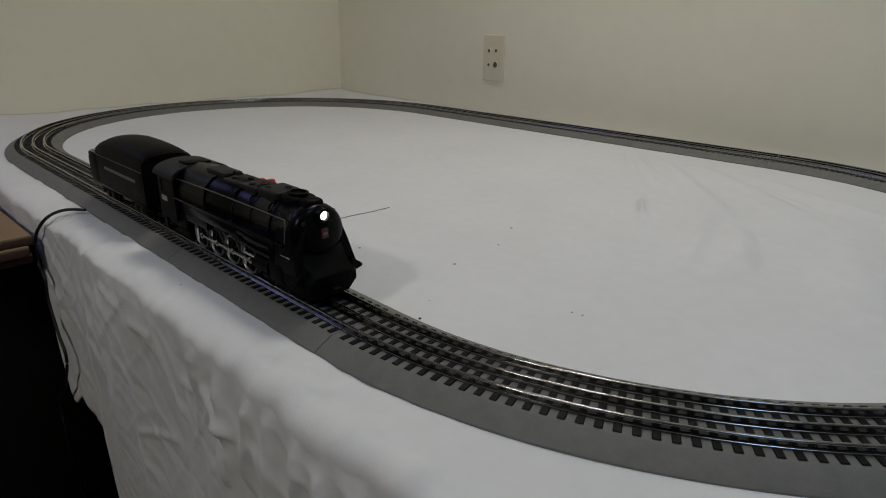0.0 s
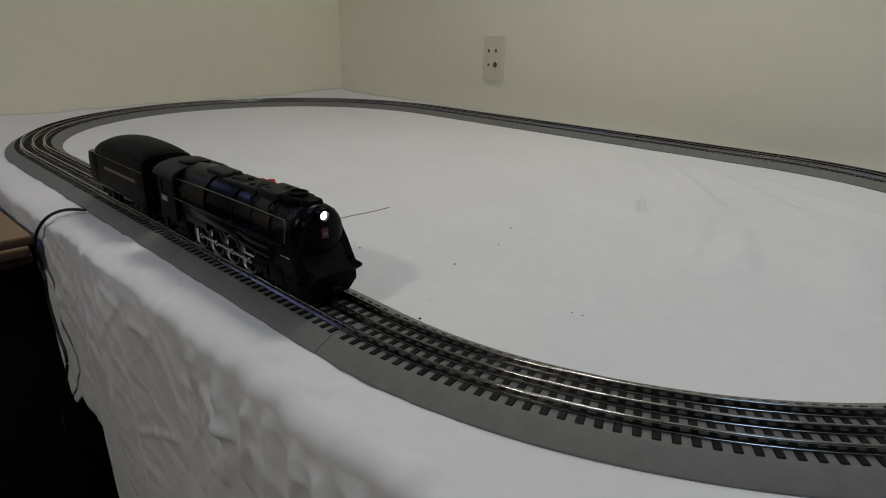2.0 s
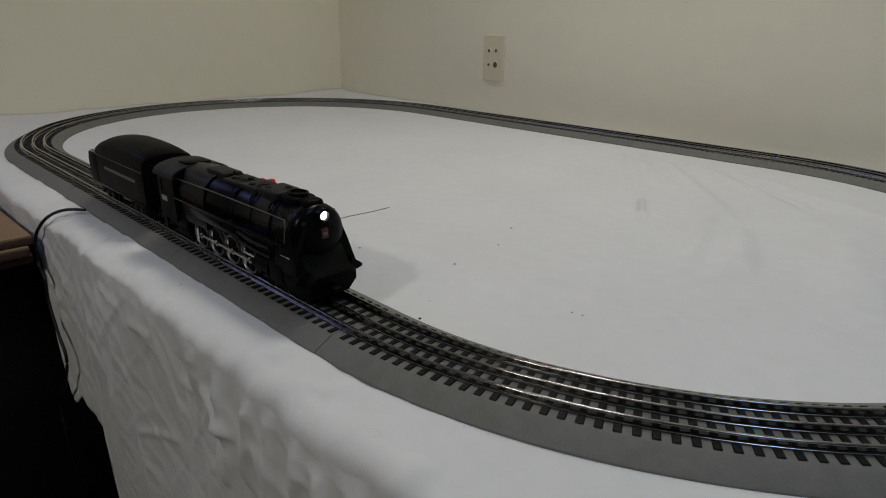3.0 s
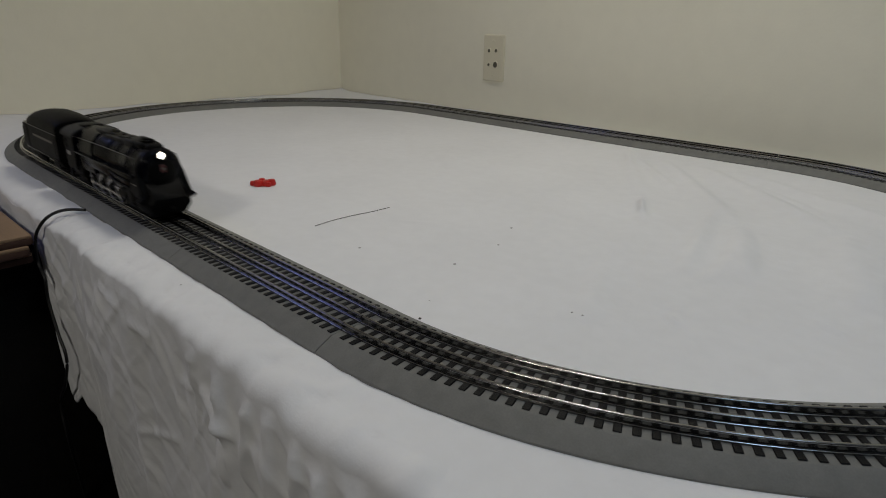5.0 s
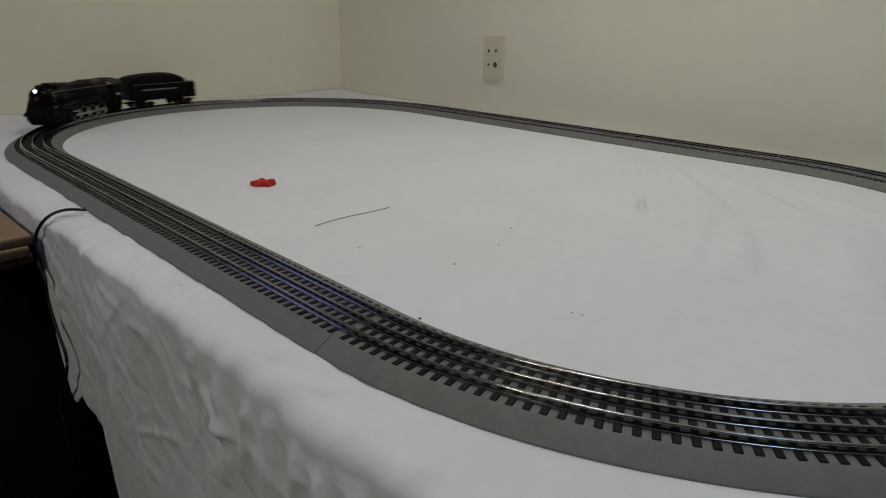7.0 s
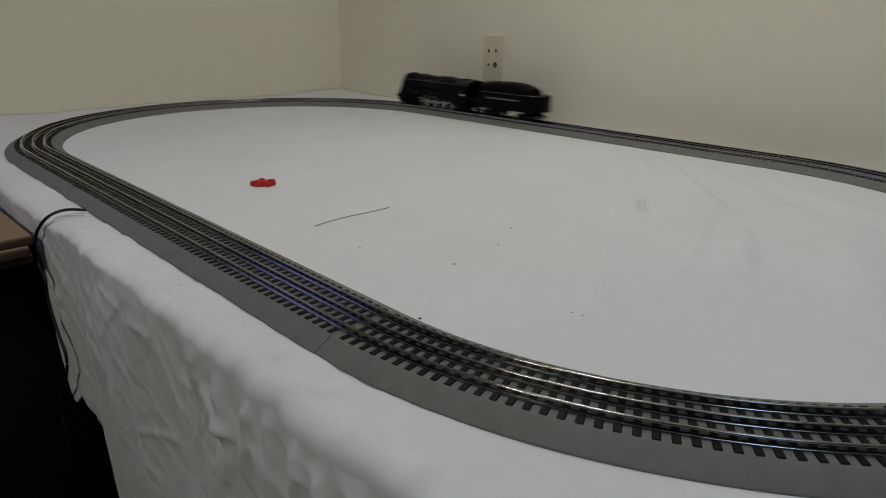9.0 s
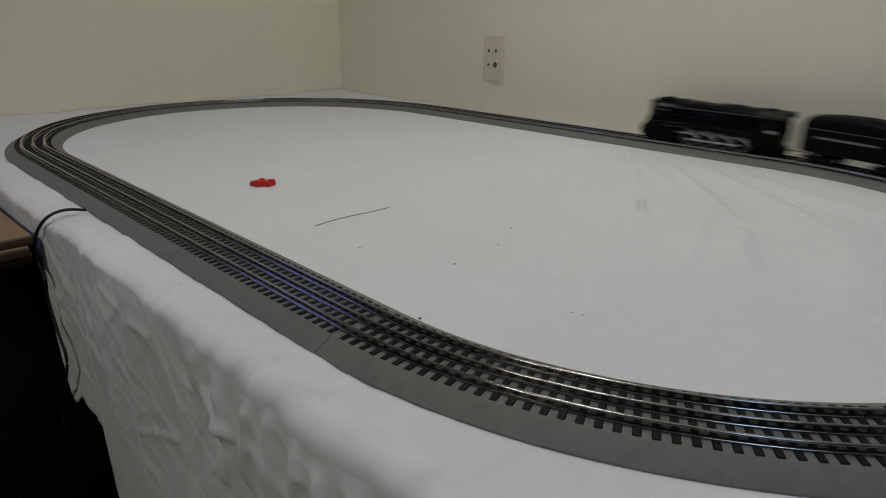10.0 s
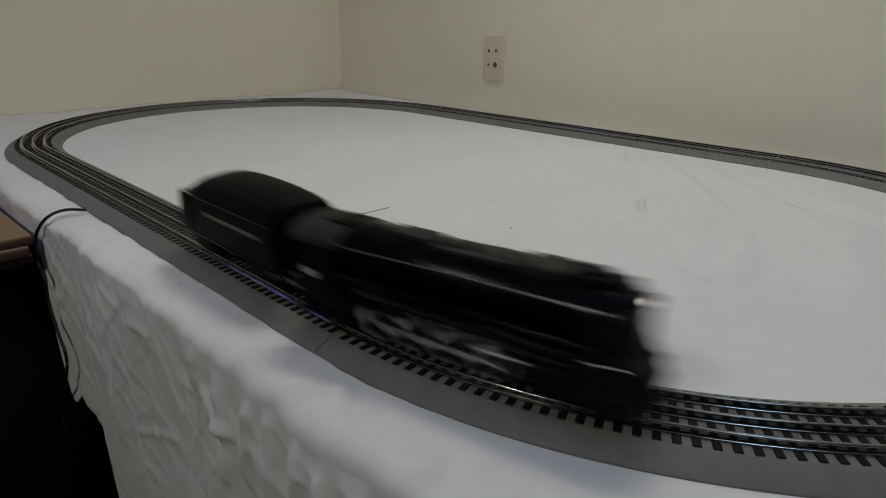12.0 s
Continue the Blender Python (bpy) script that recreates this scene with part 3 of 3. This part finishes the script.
def locomotive():
    ob = thing("locomotive", "black toy steam turbine locomotive with lit headlight", "locomotive")
    spin = []
    part("frame", boxed(-0.256, -0.03, -0.0125, 0.0125, 0.010, 0.034, 0.001), M_MATT, ob)
    # boiler
    zc, rb = 0.0525, 0.0245
    prof = [(0, -0.222), (rb, -0.222), (rb * 1.0, -0.12), (rb * 0.985, -0.119), (rb * 0.985, -0.030), (rb * 1.0, -0.0295), (rb * 1.0, -0.0225), (rb * 0.965, -0.0185), (rb * 0.86, -0.0155), (rb * 0.62, -0.0140), (rb * 0.30, -0.0132), (0, -0.0130)]
    bm = lathe(bmesh.new(), prof, disc_x(0, 0, zc), 48)
    boiler = part("boiler", bm, M_BLACK, ob, "glossy black boiler")
    for x in (-0.052, -0.082, -0.112, -0.150, -0.182):
        bm = lathe(bmesh.new(), [(rb * 0.97, x - 0.0009), (rb * 1.005, x - 0.0008), (rb * 1.005, x + 0.0008), (rb * 0.97, x + 0.0009)], disc_x(0, 0, zc), 48)
        part("boiler_band", bm, M_BLACK, boiler)
    # firebox sides below the boiler, towards the cab
    bm = bmesh.new()
    sec = [(-0.0255, 0.026), (-0.0262, 0.055), (-0.0235, 0.066), (-0.015, 0.0745), (0, 0.0778), (0.015, 0.0745), (0.0235, 0.066), (0.0262, 0.055), (0.0255, 0.026)]
    loft(bm, [[(x, y, z) for y, z in sec] for x in (-0.219, -0.170, -0.162)])
    part("firebox", bm, M_BLACK, ob)
    # dome casing and roof fittings
    top = zc + rb
    for x0, x1, w, h, mat, soft in ((-0.186, -0.150, 0.0090, 0.0020, M_GREYBLK, 0.0012), (-0.148, -0.118, 0.0120, -0.0006, M_GREYBLK, 0.0010), (-0.117, -0.090, 0.0122, 0.0002, M_GREYBLK, 0.0010),
                                    (-0.086, -0.057, 0.0128, 0.0030, M_GREYBLK, 0.0022), (-0.0545, -0.0330, 0.0108, 0.0030, M_MATT, 0.0030), (-0.0325, -0.0195, 0.0085, 0.0030, M_MATT, 0.0032)):
        part("dome_casing", boxed(x0, x1, -w, w, top - 0.007, top + h, soft, 3), mat, boiler)
    for x, y, r, h in ((-0.138, -0.0050, 0.0030, 0.0016), (-0.126, 0.0040, 0.0026, 0.0020), (-0.106, -0.0058, 0.0028, 0.0022), (-0.098, 0.0020, 0.0036, 0.0026), (-0.092, -0.0070, 0.0022, 0.0030), (-0.079, -0.0065, 0.0030, 0.0044), (-0.066, 0.0050, 0.0030, 0.0046)):
        part("roof_fitting", lathe(bmesh.new(), [(r, -0.004), (r * 1.05, h * 0.6), (r * 0.7, h), (0, h * 1.1)], Matrix.Translation((x, y, top)), 14), M_GREYBLK, boiler)
    for x, y in ((-0.113, -0.0118), (-0.088, -0.0120), (-0.058, -0.0118)):
        part("sand_pipe", tube(bmesh.new(), spline([(x, y, top - 0.0030), (x, y - 0.006, top - 0.0062), (x + 0.002, y - 0.0098, top - 0.0125)], 4), 0.0008, 6), M_BLACK, boiler)
    bm = lathe(bmesh.new(), [(0.0062, -0.004), (0.0068, 0.0024), (0.0078, 0.0032), (0.0078, 0.0046), (0.0062, 0.0050), (0.0056, 0.0030), (0, 0.0028)], Matrix.Translation((-0.0435, 0, top + 0.0004)) @ Matrix.Diagonal((1.25, 1.0, 1.0, 1.0)), 24)
    part("smokestack", bm, M_MATT, boiler)
    for x, y in ((-0.147, 0.0),):
        bm = lathe(bmesh.new(), [(0.0015, -0.002), (0.0015, 0.002), (0.0020, 0.0024), (0.0020, 0.0038), (0.0010, 0.0046), (0, 0.0047)], Matrix.Translation((x, y, zc + rb)), 12)
        part("whistle", bm, M_BRASS, boiler, "dull brass whistle")
    # running boards, casings and pipes on both sides
    for sg in (-1, 1):
        def ys(a, b):
            return min(sg * a, sg * b), max(sg * a, sg * b)
        part("running_board", boxed(-0.2185, -0.026, *ys(0.0205, 0.0298), 0.0455, 0.0475, 0.0005), M_BLACK, ob)
        part("side_casing", boxed(-0.094, -0.040, *ys(0.0135, 0.0272), 0.0285, 0.0455, 0.0025, 3), M_BLACK, ob)
        part("side_casing", boxed(-0.202, -0.100, *ys(0.0135, 0.0262), 0.0330, 0.0455, 0.0015), M_BLACK, ob)
        part("ash_pan", boxed(-0.252, -0.205, *ys(0.0125, 0.0262), 0.0150, 0.0300, 0.0020), M_MATT, ob)
        for z in (0.0318, 0.0392):
            part("steam_pipe", tube(bmesh.new(), [(-0.098, sg * 0.0282, z + 0.002), (-0.072, sg * 0.0284, z), (-0.046, sg * 0.0284, z)], 0.0011, 8), M_GREYBLK, ob)
        rail = part("handrail", tube(bmesh.new(), spline([(-0.217, sg * 0.0252, 0.0650), (-0.205, sg * 0.0248, 0.0652), (-0.15, sg * 0.0232, 0.0656), (-0.1, sg * 0.0230, 0.0660), (-0.034, sg * 0.0230, 0.0662), (-0.0285, sg * 0.0234, 0.0648), (-0.0270, sg * 0.0248, 0.058), (-0.0270, sg * 0.0258, 0.0475)], 5), 0.00055, 8), M_STEEL, ob, "thin steel wire handrail")
        for x in (-0.205, -0.155, -0.115, -0.075, -0.045):
            part("stanchion", tube(bmesh.new(), [(x, sg * 0.0195, 0.0650), (x, sg * 0.0233, 0.0660)], 0.0009, 6), M_BLACK, rail)
        part("cylinder", tube(bmesh.new(), [(-0.074, sg * 0.0215, 0.020), (-0.052, sg * 0.0215, 0.020)], 0.0075, 18), M_MATT, ob)
        part("crosshead_guide", boxed(-0.1, -0.074, *ys(0.0215, 0.0235), 0.0205, 0.0225), M_NICKEL, ob)
        for k, x in enumerate(DRIVERS):
            spin.append((driver(ob, x, sg * 0.0150, sg, DR), 0.0168, 0.0 if sg < 0 else math.pi / 2))
        bm = bmesh.new()
        box(bm, DRIVERS[-1] - 0.003, DRIVERS[0] + 0.003, *ys(0.0205, 0.0218), -0.0016, 0.0016, 0.0006)
        for x in DRIVERS:
            lathe(bm, [(0, 0), (0.0031, 0), (0.0031, 0.0014), (0.0018, 0.0022), (0, 0.0022)], disc_y(x, sg * 0.0202, 0, -1 if sg < 0 else 1), 14)
        rod = part("side_rod", bm, M_NICKEL, ob, "bright nickel side rod")
        spin.append((rod, 0.0168, 0.0 if sg < 0 else math.pi / 2))
    # cab
    for sg in (-1, 1):
        y0, y1 = sorted((sg * 0.0278, sg * 0.0296))
        bm = bmesh.new()
        # wall panels round a window opening
        for x0, x1, z0, z1 in ((-0.2540, -0.2180, 0.022, 0.0480), (-0.2540, -0.2180, 0.0605, 0.0645), (-0.2540, -0.2475, 0.0480, 0.0605), (-0.2250, -0.2180, 0.0480, 0.0605)):
            box(bm, x0, x1, y0, y1, z0, z1)
        wall = part("cab_side", bm, M_MATT, ob)
        part("window_pane", boxed(-0.2475, -0.2250, sg * 0.0284 - 0.0002, sg * 0.0284 + 0.0002, 0.048, 0.0605), M_PANE, wall)
        part("number_panel", boxed(-0.2480, -0.2355, *sorted((sg * 0.0294, sg * 0.0299)), 0.0395, 0.0445), M_WHITE, wall, "pale painted number bar")
        part("step", boxed(-0.254, -0.240, *sorted((sg * 0.020, sg * 0.0290)), 0.0085, 0.0100), M_MATT, ob)
        part("step_hanger", boxed(-0.2520, -0.246, *sorted((sg * 0.0265, sg * 0.0285)), 0.0100, 0.0220), M_MATT, ob)
    part("cab_front", boxed(-0.2205, -0.2180, -0.0277, 0.0277, 0.026, 0.0650), M_BLACK, ob)
    part("cab_floor", boxed(-0.2540, -0.2206, -0.0277, 0.0277, 0.022, 0.0235), M_MATT, ob)
    roof = []
    for x in (-0.2620, -0.2165):
        arch = [(-0.0306 * math.cos(a), 0.0640 + 0.0125 * math.sin(a) ** 0.85 if math.sin(a) > 0 else 0.0640) for a in [math.pi * k / 20 for k in range(21)]]
        inner = [(-0.0290 * math.cos(a), 0.0632 + 0.0115 * (math.sin(a) ** 0.85 if math.sin(a) > 0 else 0)) for a in [math.pi * k / 20 for k in range(20, -1, -1)]]
        roof.append([(x, y, z) for y, z in arch + inner])
    roof_ob = part("cab_roof", loft(bmesh.new(), roof), M_GREYBLK, ob, "dull dark grey arched cab roof")
    part("roof_hatch", boxed(-0.240, -0.219, -0.012, 0.012, 0.0752, 0.0778, 0.0008), M_MATT, roof_ob)
    part("drawbar", boxed(-0.318, -0.262, -0.004, 0.004, 0.0115, 0.0135, 0.0005), M_NICKEL, ob)
    # front: pilot, prow and smokebox fittings
    rings = []
    for x, w, zt, zb in ((-0.046, 0.0272, 0.0440, 0.010), (-0.030, 0.0276, 0.0455, 0.007), (-0.016, 0.0276, 0.0420, 0.005), (-0.009, 0.0250, 0.0340, 0.0035), (-0.003, 0.0238, 0.0265, 0.0035), (0.000, 0.0218, 0.0235, 0.0045)):
        wt = w * 0.72
        zm = zb + 0.0175 if zt > zb + 0.024 else zt - 0.005
        rings.append([(x, -w, zb + 0.010), (x, -w, zm), (x, -wt, zt), (x, wt, zt), (x, w, zm), (x, w, zb + 0.010), (x - 0.004, w * 0.78, zb), (x - 0.004, -w * 0.78, zb)])
    pilot = part("pilot", loft(bmesh.new(), rings), M_MATT, ob, "sloping matt black pilot")
    for sg in (-1, 1):
        wing = [(0.0215, 0.0310), (0.0312, 0.0238), (0.0322, 0.0222), (0.0310, 0.0208), (0.0215, 0.0185)]
        part("pilot_wing", loft(bmesh.new(), [[(x, sg * y, z) for y, z in wing] for x in (-0.0135, -0.0045)]), M_MATT, pilot)
        sheet = [(0.0225, 0.058), (0.0240, 0.058), (0.0262, 0.046), (0.0284, 0.0265), (0.0270, 0.0235), (0.0200, 0.0235), (0.0200, 0.046)]
        bm = loft(bmesh.new(), [[(-0.040, sg * y, z) for y, z in sheet], [(-0.0075 - (z - 0.0235) * 0.42, sg * y, z) for y, z in sheet]])
        part("side_sheet", bm, M_MATT, pilot)
        part("grab_iron", tube(bmesh.new(), [(-0.030, sg * 0.0280, 0.0385), (-0.017, sg * 0.0280, 0.0385)], 0.0005, 6), M_NICKEL, pilot)
        lamp_bm = lathe(bmesh.new(), [(0, 0), (0.0018, 0), (0.0022, 0.002), (0.0018, 0.0042), (0, 0.0046)], disc_x(-0.0190, sg * 0.0150, 0.0640), 12)
        part("marker_lamp", lamp_bm, M_GREYBLK, ob)
        part("cylinder_cover", boxed(-0.050, -0.028, *sorted((sg * 0.019, sg * 0.0288)), 0.012, 0.030, 0.003, 3), M_MATT, ob)
    part("smokebox_door", lathe(bmesh.new(), [(0.0150, -0.0185), (0.0155, -0.0162), (0.0140, -0.0148), (0.006, -0.0132), (0, -0.0130)], disc_x(0.003, 0, zc - 0.002), 32), M_MATT, boiler)
    part("coupler", boxed(-0.004, 0.006, -0.0035, 0.0035, 0.0085, 0.0135, 0.001), M_MATT, ob)
    housing = part("headlight", lathe(bmesh.new(), [(0, -0.030), (0.0058, -0.030), (0.0056, -0.0165), (0.0056, -0.0135), (0.0038, -0.0132), (0.0034, -0.0165)], disc_x(0.005, 0, 0.0694), 24), M_BLACK, ob)
    part("lens", lathe(bmesh.new(), [(0.0034, -0.0152), (0.0028, -0.0143), (0.0016, -0.0138), (0, -0.0137)], disc_x(0.005, 0, 0.0694), 20), M_LENS, housing, "glowing warm white headlight lens")
    key = [(-0.0042, 0.0047), (0.0042, 0.0047), (0.0050, 0.0022), (0.0042, 0.0012), (0.0050, -0.0047), (-0.0050, -0.0047), (-0.0042, 0.0012), (-0.0050, 0.0022)]
    bm = loft(bmesh.new(), [[(x, y * 0.60, 0.0552 + z * 0.82) for y, z in key] for x in (-0.0140, -0.0085)])
    plate = part("keystone_plate", bm, M_KEY, ob, "dull red keystone-shaped plate")
    part("number_bar", boxed(-0.0086, -0.0082, -0.0019, 0.0019, 0.0540, 0.0562), M_LETTER, plate)
    for x in (-0.030, -0.047, -0.066):
        spin.append((wheelset(ob, x, 0.0072, M_MATT), 0.0168, 0))
    for x in (-0.218, -0.236, -0.254):
        spin.append((wheelset(ob, x, 0.0080, M_MATT), 0.0168, 0))
    for sg in (-1, 1):
        part("truck_frame", boxed(-0.073, -0.024, *sorted((sg * 0.0195, sg * 0.0215)), 0.0050, 0.0098, 0.0008), M_MATT, ob)
        part("truck_frame", boxed(-0.258, -0.210, *sorted((sg * 0.0195, sg * 0.0220)), 0.0055, 0.0120, 0.0008), M_MATT, ob)
    return ob, spin


def tender():
    ob = thing("tender", "black toy coal tender with pale lettering bar", "tender")
    spin = []
    part("underframe", boxed(-0.170, -0.002, -0.0262, 0.0262, 0.0190, 0.0206, 0.0004), M_MATT, ob)
    rings = []
    deck = 0.142
    for d, c, e in ((0, 0.0740, 0.0590), (0.004, 0.0760, 0.0598), (0.02, 0.0786, 0.0608), (0.045, 0.0806, 0.0612), (0.07, 0.0814, 0.0612), (0.095, 0.0812, 0.0610), (0.118, 0.0790, 0.0606), (0.134, 0.0740, 0.0600), (deck, 0.0690, 0.0590)):
        ring = [(-d, -0.0284, 0.0205), (-d, -0.0288, 0.024), (-d, -0.0288, e - 0.002)]
        for k in range(1, 14):
            a = math.pi * k / 14
            ring.append((-d, -0.0288 * math.cos(a), e + (c - e) * math.sin(a) ** 0.55))
        ring += [(-d, 0.0288, e - 0.002), (-d, 0.0288, 0.024), (-d, 0.0284, 0.0205)]
        rings.append(ring)
    body = part("body", loft(bmesh.new(), rings), M_MATT, ob, "whalebacked dull black body")
    rear = part("rear_deck", boxed(-0.170, -deck + 0.0002, -0.0288, 0.0288, 0.0205, 0.0560, 0.0012), M_MATT, ob)
    part("deck_rail", tube(bmesh.new(), spline([(-deck, -0.0278, 0.0572), (-0.160, -0.0278, 0.0574), (-0.1675, -0.024, 0.0574), (-0.1685, 0, 0.0574), (-0.1675, 0.024, 0.0574), (-0.160, 0.0278, 0.0574), (-deck, 0.0278, 0.0572)], 5), 0.0006, 6), M_NICKEL, rear)
    part("water_hatch", boxed(-0.158, -0.146, -0.007, 0.007, 0.0560, 0.0592, 0.001), M_MATT, rear)
    lad = part("ladder", boxed(-0.1716, -0.1702, 0.0090, 0.0104, 0.021, 0.058), M_MATT, rear)
    part("ladder_rail", boxed(-0.1716, -0.1702, 0.0190, 0.0204, 0.021, 0.058), M_MATT, lad)
    for k in range(6):
        part("rung", boxed(-0.1714, -0.1704, 0.0105, 0.0189, 0.025 + k * 0.0055, 0.0256 + k * 0.0055), M_MATT, lad)
    for sg in (-1, 1):
        part("lettering_bar", boxed(-0.118, -0.024, *sorted((sg * 0.0286, sg * 0.02905)), 0.0418, 0.0452), M_LETTER, body, "faded pale lettering bar")
        part("eave_strip", boxed(-deck, -0.002, *sorted((sg * 0.0284, sg * 0.0295)), 0.0562, 0.0570), M_STEEL, body, "thin steel edge strip")
        part("sill", boxed(-0.170, -0.002, *sorted((sg * 0.0262, sg * 0.0292)), 0.0190, 0.0212, 0.0004), M_BLACK, ob)
        for x in (-0.006, -0.165):
            part("grab_iron", tube(bmesh.new(), [(x, sg * 0.0288, 0.026), (x, sg * 0.0300, 0.028), (x, sg * 0.0300, 0.050), (x, sg * 0.0288, 0.052)], 0.0005, 6), M_GREYBLK, ob)
        part("step", boxed(-0.014, -0.002, *sorted((sg * 0.021, sg * 0.0285)), 0.0090, 0.0105), M_MATT, ob)
        part("step_hanger", boxed(-0.009, -0.007, *sorted((sg * 0.0265, sg * 0.0280)), 0.0100, 0.0190), M_MATT, ob)
    part("bulkhead", boxed(0.0002, 0.0016, -0.0270, 0.0270, 0.0210, 0.0640, 0.0006), M_MATT, ob)
    for c in (-0.0315, -0.1365):
        truck = part("truck", boxed(c - 0.006, c + 0.006, -0.0195, 0.0195, 0.0105, 0.0191, 0.001), M_MATT, ob)
        for sg in (-1, 1):
            part("sideframe", boxed(c - 0.0245, c + 0.0245, *sorted((sg * 0.0196, sg * 0.0225)), 0.0065, 0.0130, 0.0012), M_MATT, truck)
            for dx in (-0.0165, 0, 0.0165):
                part("axle_box", boxed(c + dx - 0.003, c + dx + 0.003, *sorted((sg * 0.0226, sg * 0.0240)), 0.0055, 0.0110, 0.0008), M_GREYBLK, truck)
        for dx in (-0.0165, 0, 0.0165):
            spin.append((wheelset(ob, c + dx, 0.0076, M_MATT), 0.0168, 0))
    part("coupler", boxed(-0.184, -0.168, -0.0030, 0.0030, 0.0090, 0.0135, 0.0008), M_NICKEL, ob)
    return ob, spin


M_PANE = material("dark_cab_pane", (0.004, 0.004, 0.005), 0.5, spec=0.1, vary=0.1, scale=50)
loco, loco_spin = locomotive()
coal_tender, tender_spin = tender()

# ---- the track, last and many-pieced ----
for i in range(len(CUTS) - 1):
    s0, s1 = CUTS[i], CUTS[i + 1]
    track_section(s0, s1, i < 4 or 7 <= i < 11)

# ---- what moves ----
KNOTS = [(0.0, -0.035), (3.6, -0.035), (3.8, -0.042), (4.0, -0.057), (4.2, -0.090), (4.4, -0.135), (4.6, -0.192), (4.8, -0.259), (5.0, -0.3385), (5.5, -0.546), (6.0, -0.736),
         (6.5, -0.923), (7.0, -1.114), (7.2, -1.1945), (7.6, -1.370), (8.0, -1.570), (8.4, -1.795), (8.8, -2.046), (9.0, -2.178), (9.5, -2.5325), (10.0, -2.897),
         (10.5, -3.256), (11.0, -3.618), (11.3, -3.841), (11.6, -4.0625), (12.0, -4.358)]


def nose_at(t):
    """How far along the oval the pilot is: a smooth curve through the knots."""
    for i in range(len(KNOTS) - 1):
        if t <= KNOTS[i + 1][0] + 1e-9:
            break

    def slope(k):
        if k == 0:
            return 0.0
        if k == len(KNOTS) - 1:
            return (KNOTS[k][1] - KNOTS[k - 1][1]) / (KNOTS[k][0] - KNOTS[k - 1][0])
        a = (KNOTS[k][1] - KNOTS[k - 1][1]) / (KNOTS[k][0] - KNOTS[k - 1][0])
        b = (KNOTS[k + 1][1] - KNOTS[k][1]) / (KNOTS[k + 1][0] - KNOTS[k][0])
        return 0.0 if a * b <= 0 else 2 * a * b / (a + b)
    (t0, s0), (t1, s1) = KNOTS[i], KNOTS[i + 1]
    h = t1 - t0
    u = (t - t0) / h
    return (2 * u ** 3 - 3 * u ** 2 + 1) * s0 + (u ** 3 - 2 * u ** 2 + u) * h * slope(i) + (3 * u ** 2 - 2 * u ** 3) * s1 + (u ** 3 - u ** 2) * h * slope(i + 1)


def riding(s, d1, d2):
    """The pose of a vehicle whose front is at s and whose pivots, d1 and d2 behind it, follow the track."""
    a, b = along(s - d1)[0], along(s - d2)[0]
    u = (a - b).normalized()
    o = a + u * d1
    return pose(o.x, o.y, RAIL, 0, 0, math.degrees(math.atan2(u.y, u.x)))


GAP = 0.2965


def motions():
    times = [0.0] + [3.5 + k / 30 for k in range(int((12.0 - 3.5) * 30))] + [12.0]
    walk(loco, [(t, riding(nose_at(t), 0.070, 0.205)) for t in times])
    walk(coal_tender, [(t, riding(nose_at(t) - GAP, 0.0315, 0.1365)) for t in times])
    for ob, r, phase in loco_spin + tender_spin:
        base = ob.location.copy()
        rows = []
        for t in times:
            a = (nose_at(t) - KNOTS[0][1]) / r + phase
            if ob.name.startswith("side_rod"):
                rows.append((t, pose(0.0052 * math.cos(a), 0, DR - 0.0052 * math.sin(a))))
            else:
                rows.append((t, pose(*base, 0, math.degrees(a), 0)))
        walk(ob, rows)


motions()
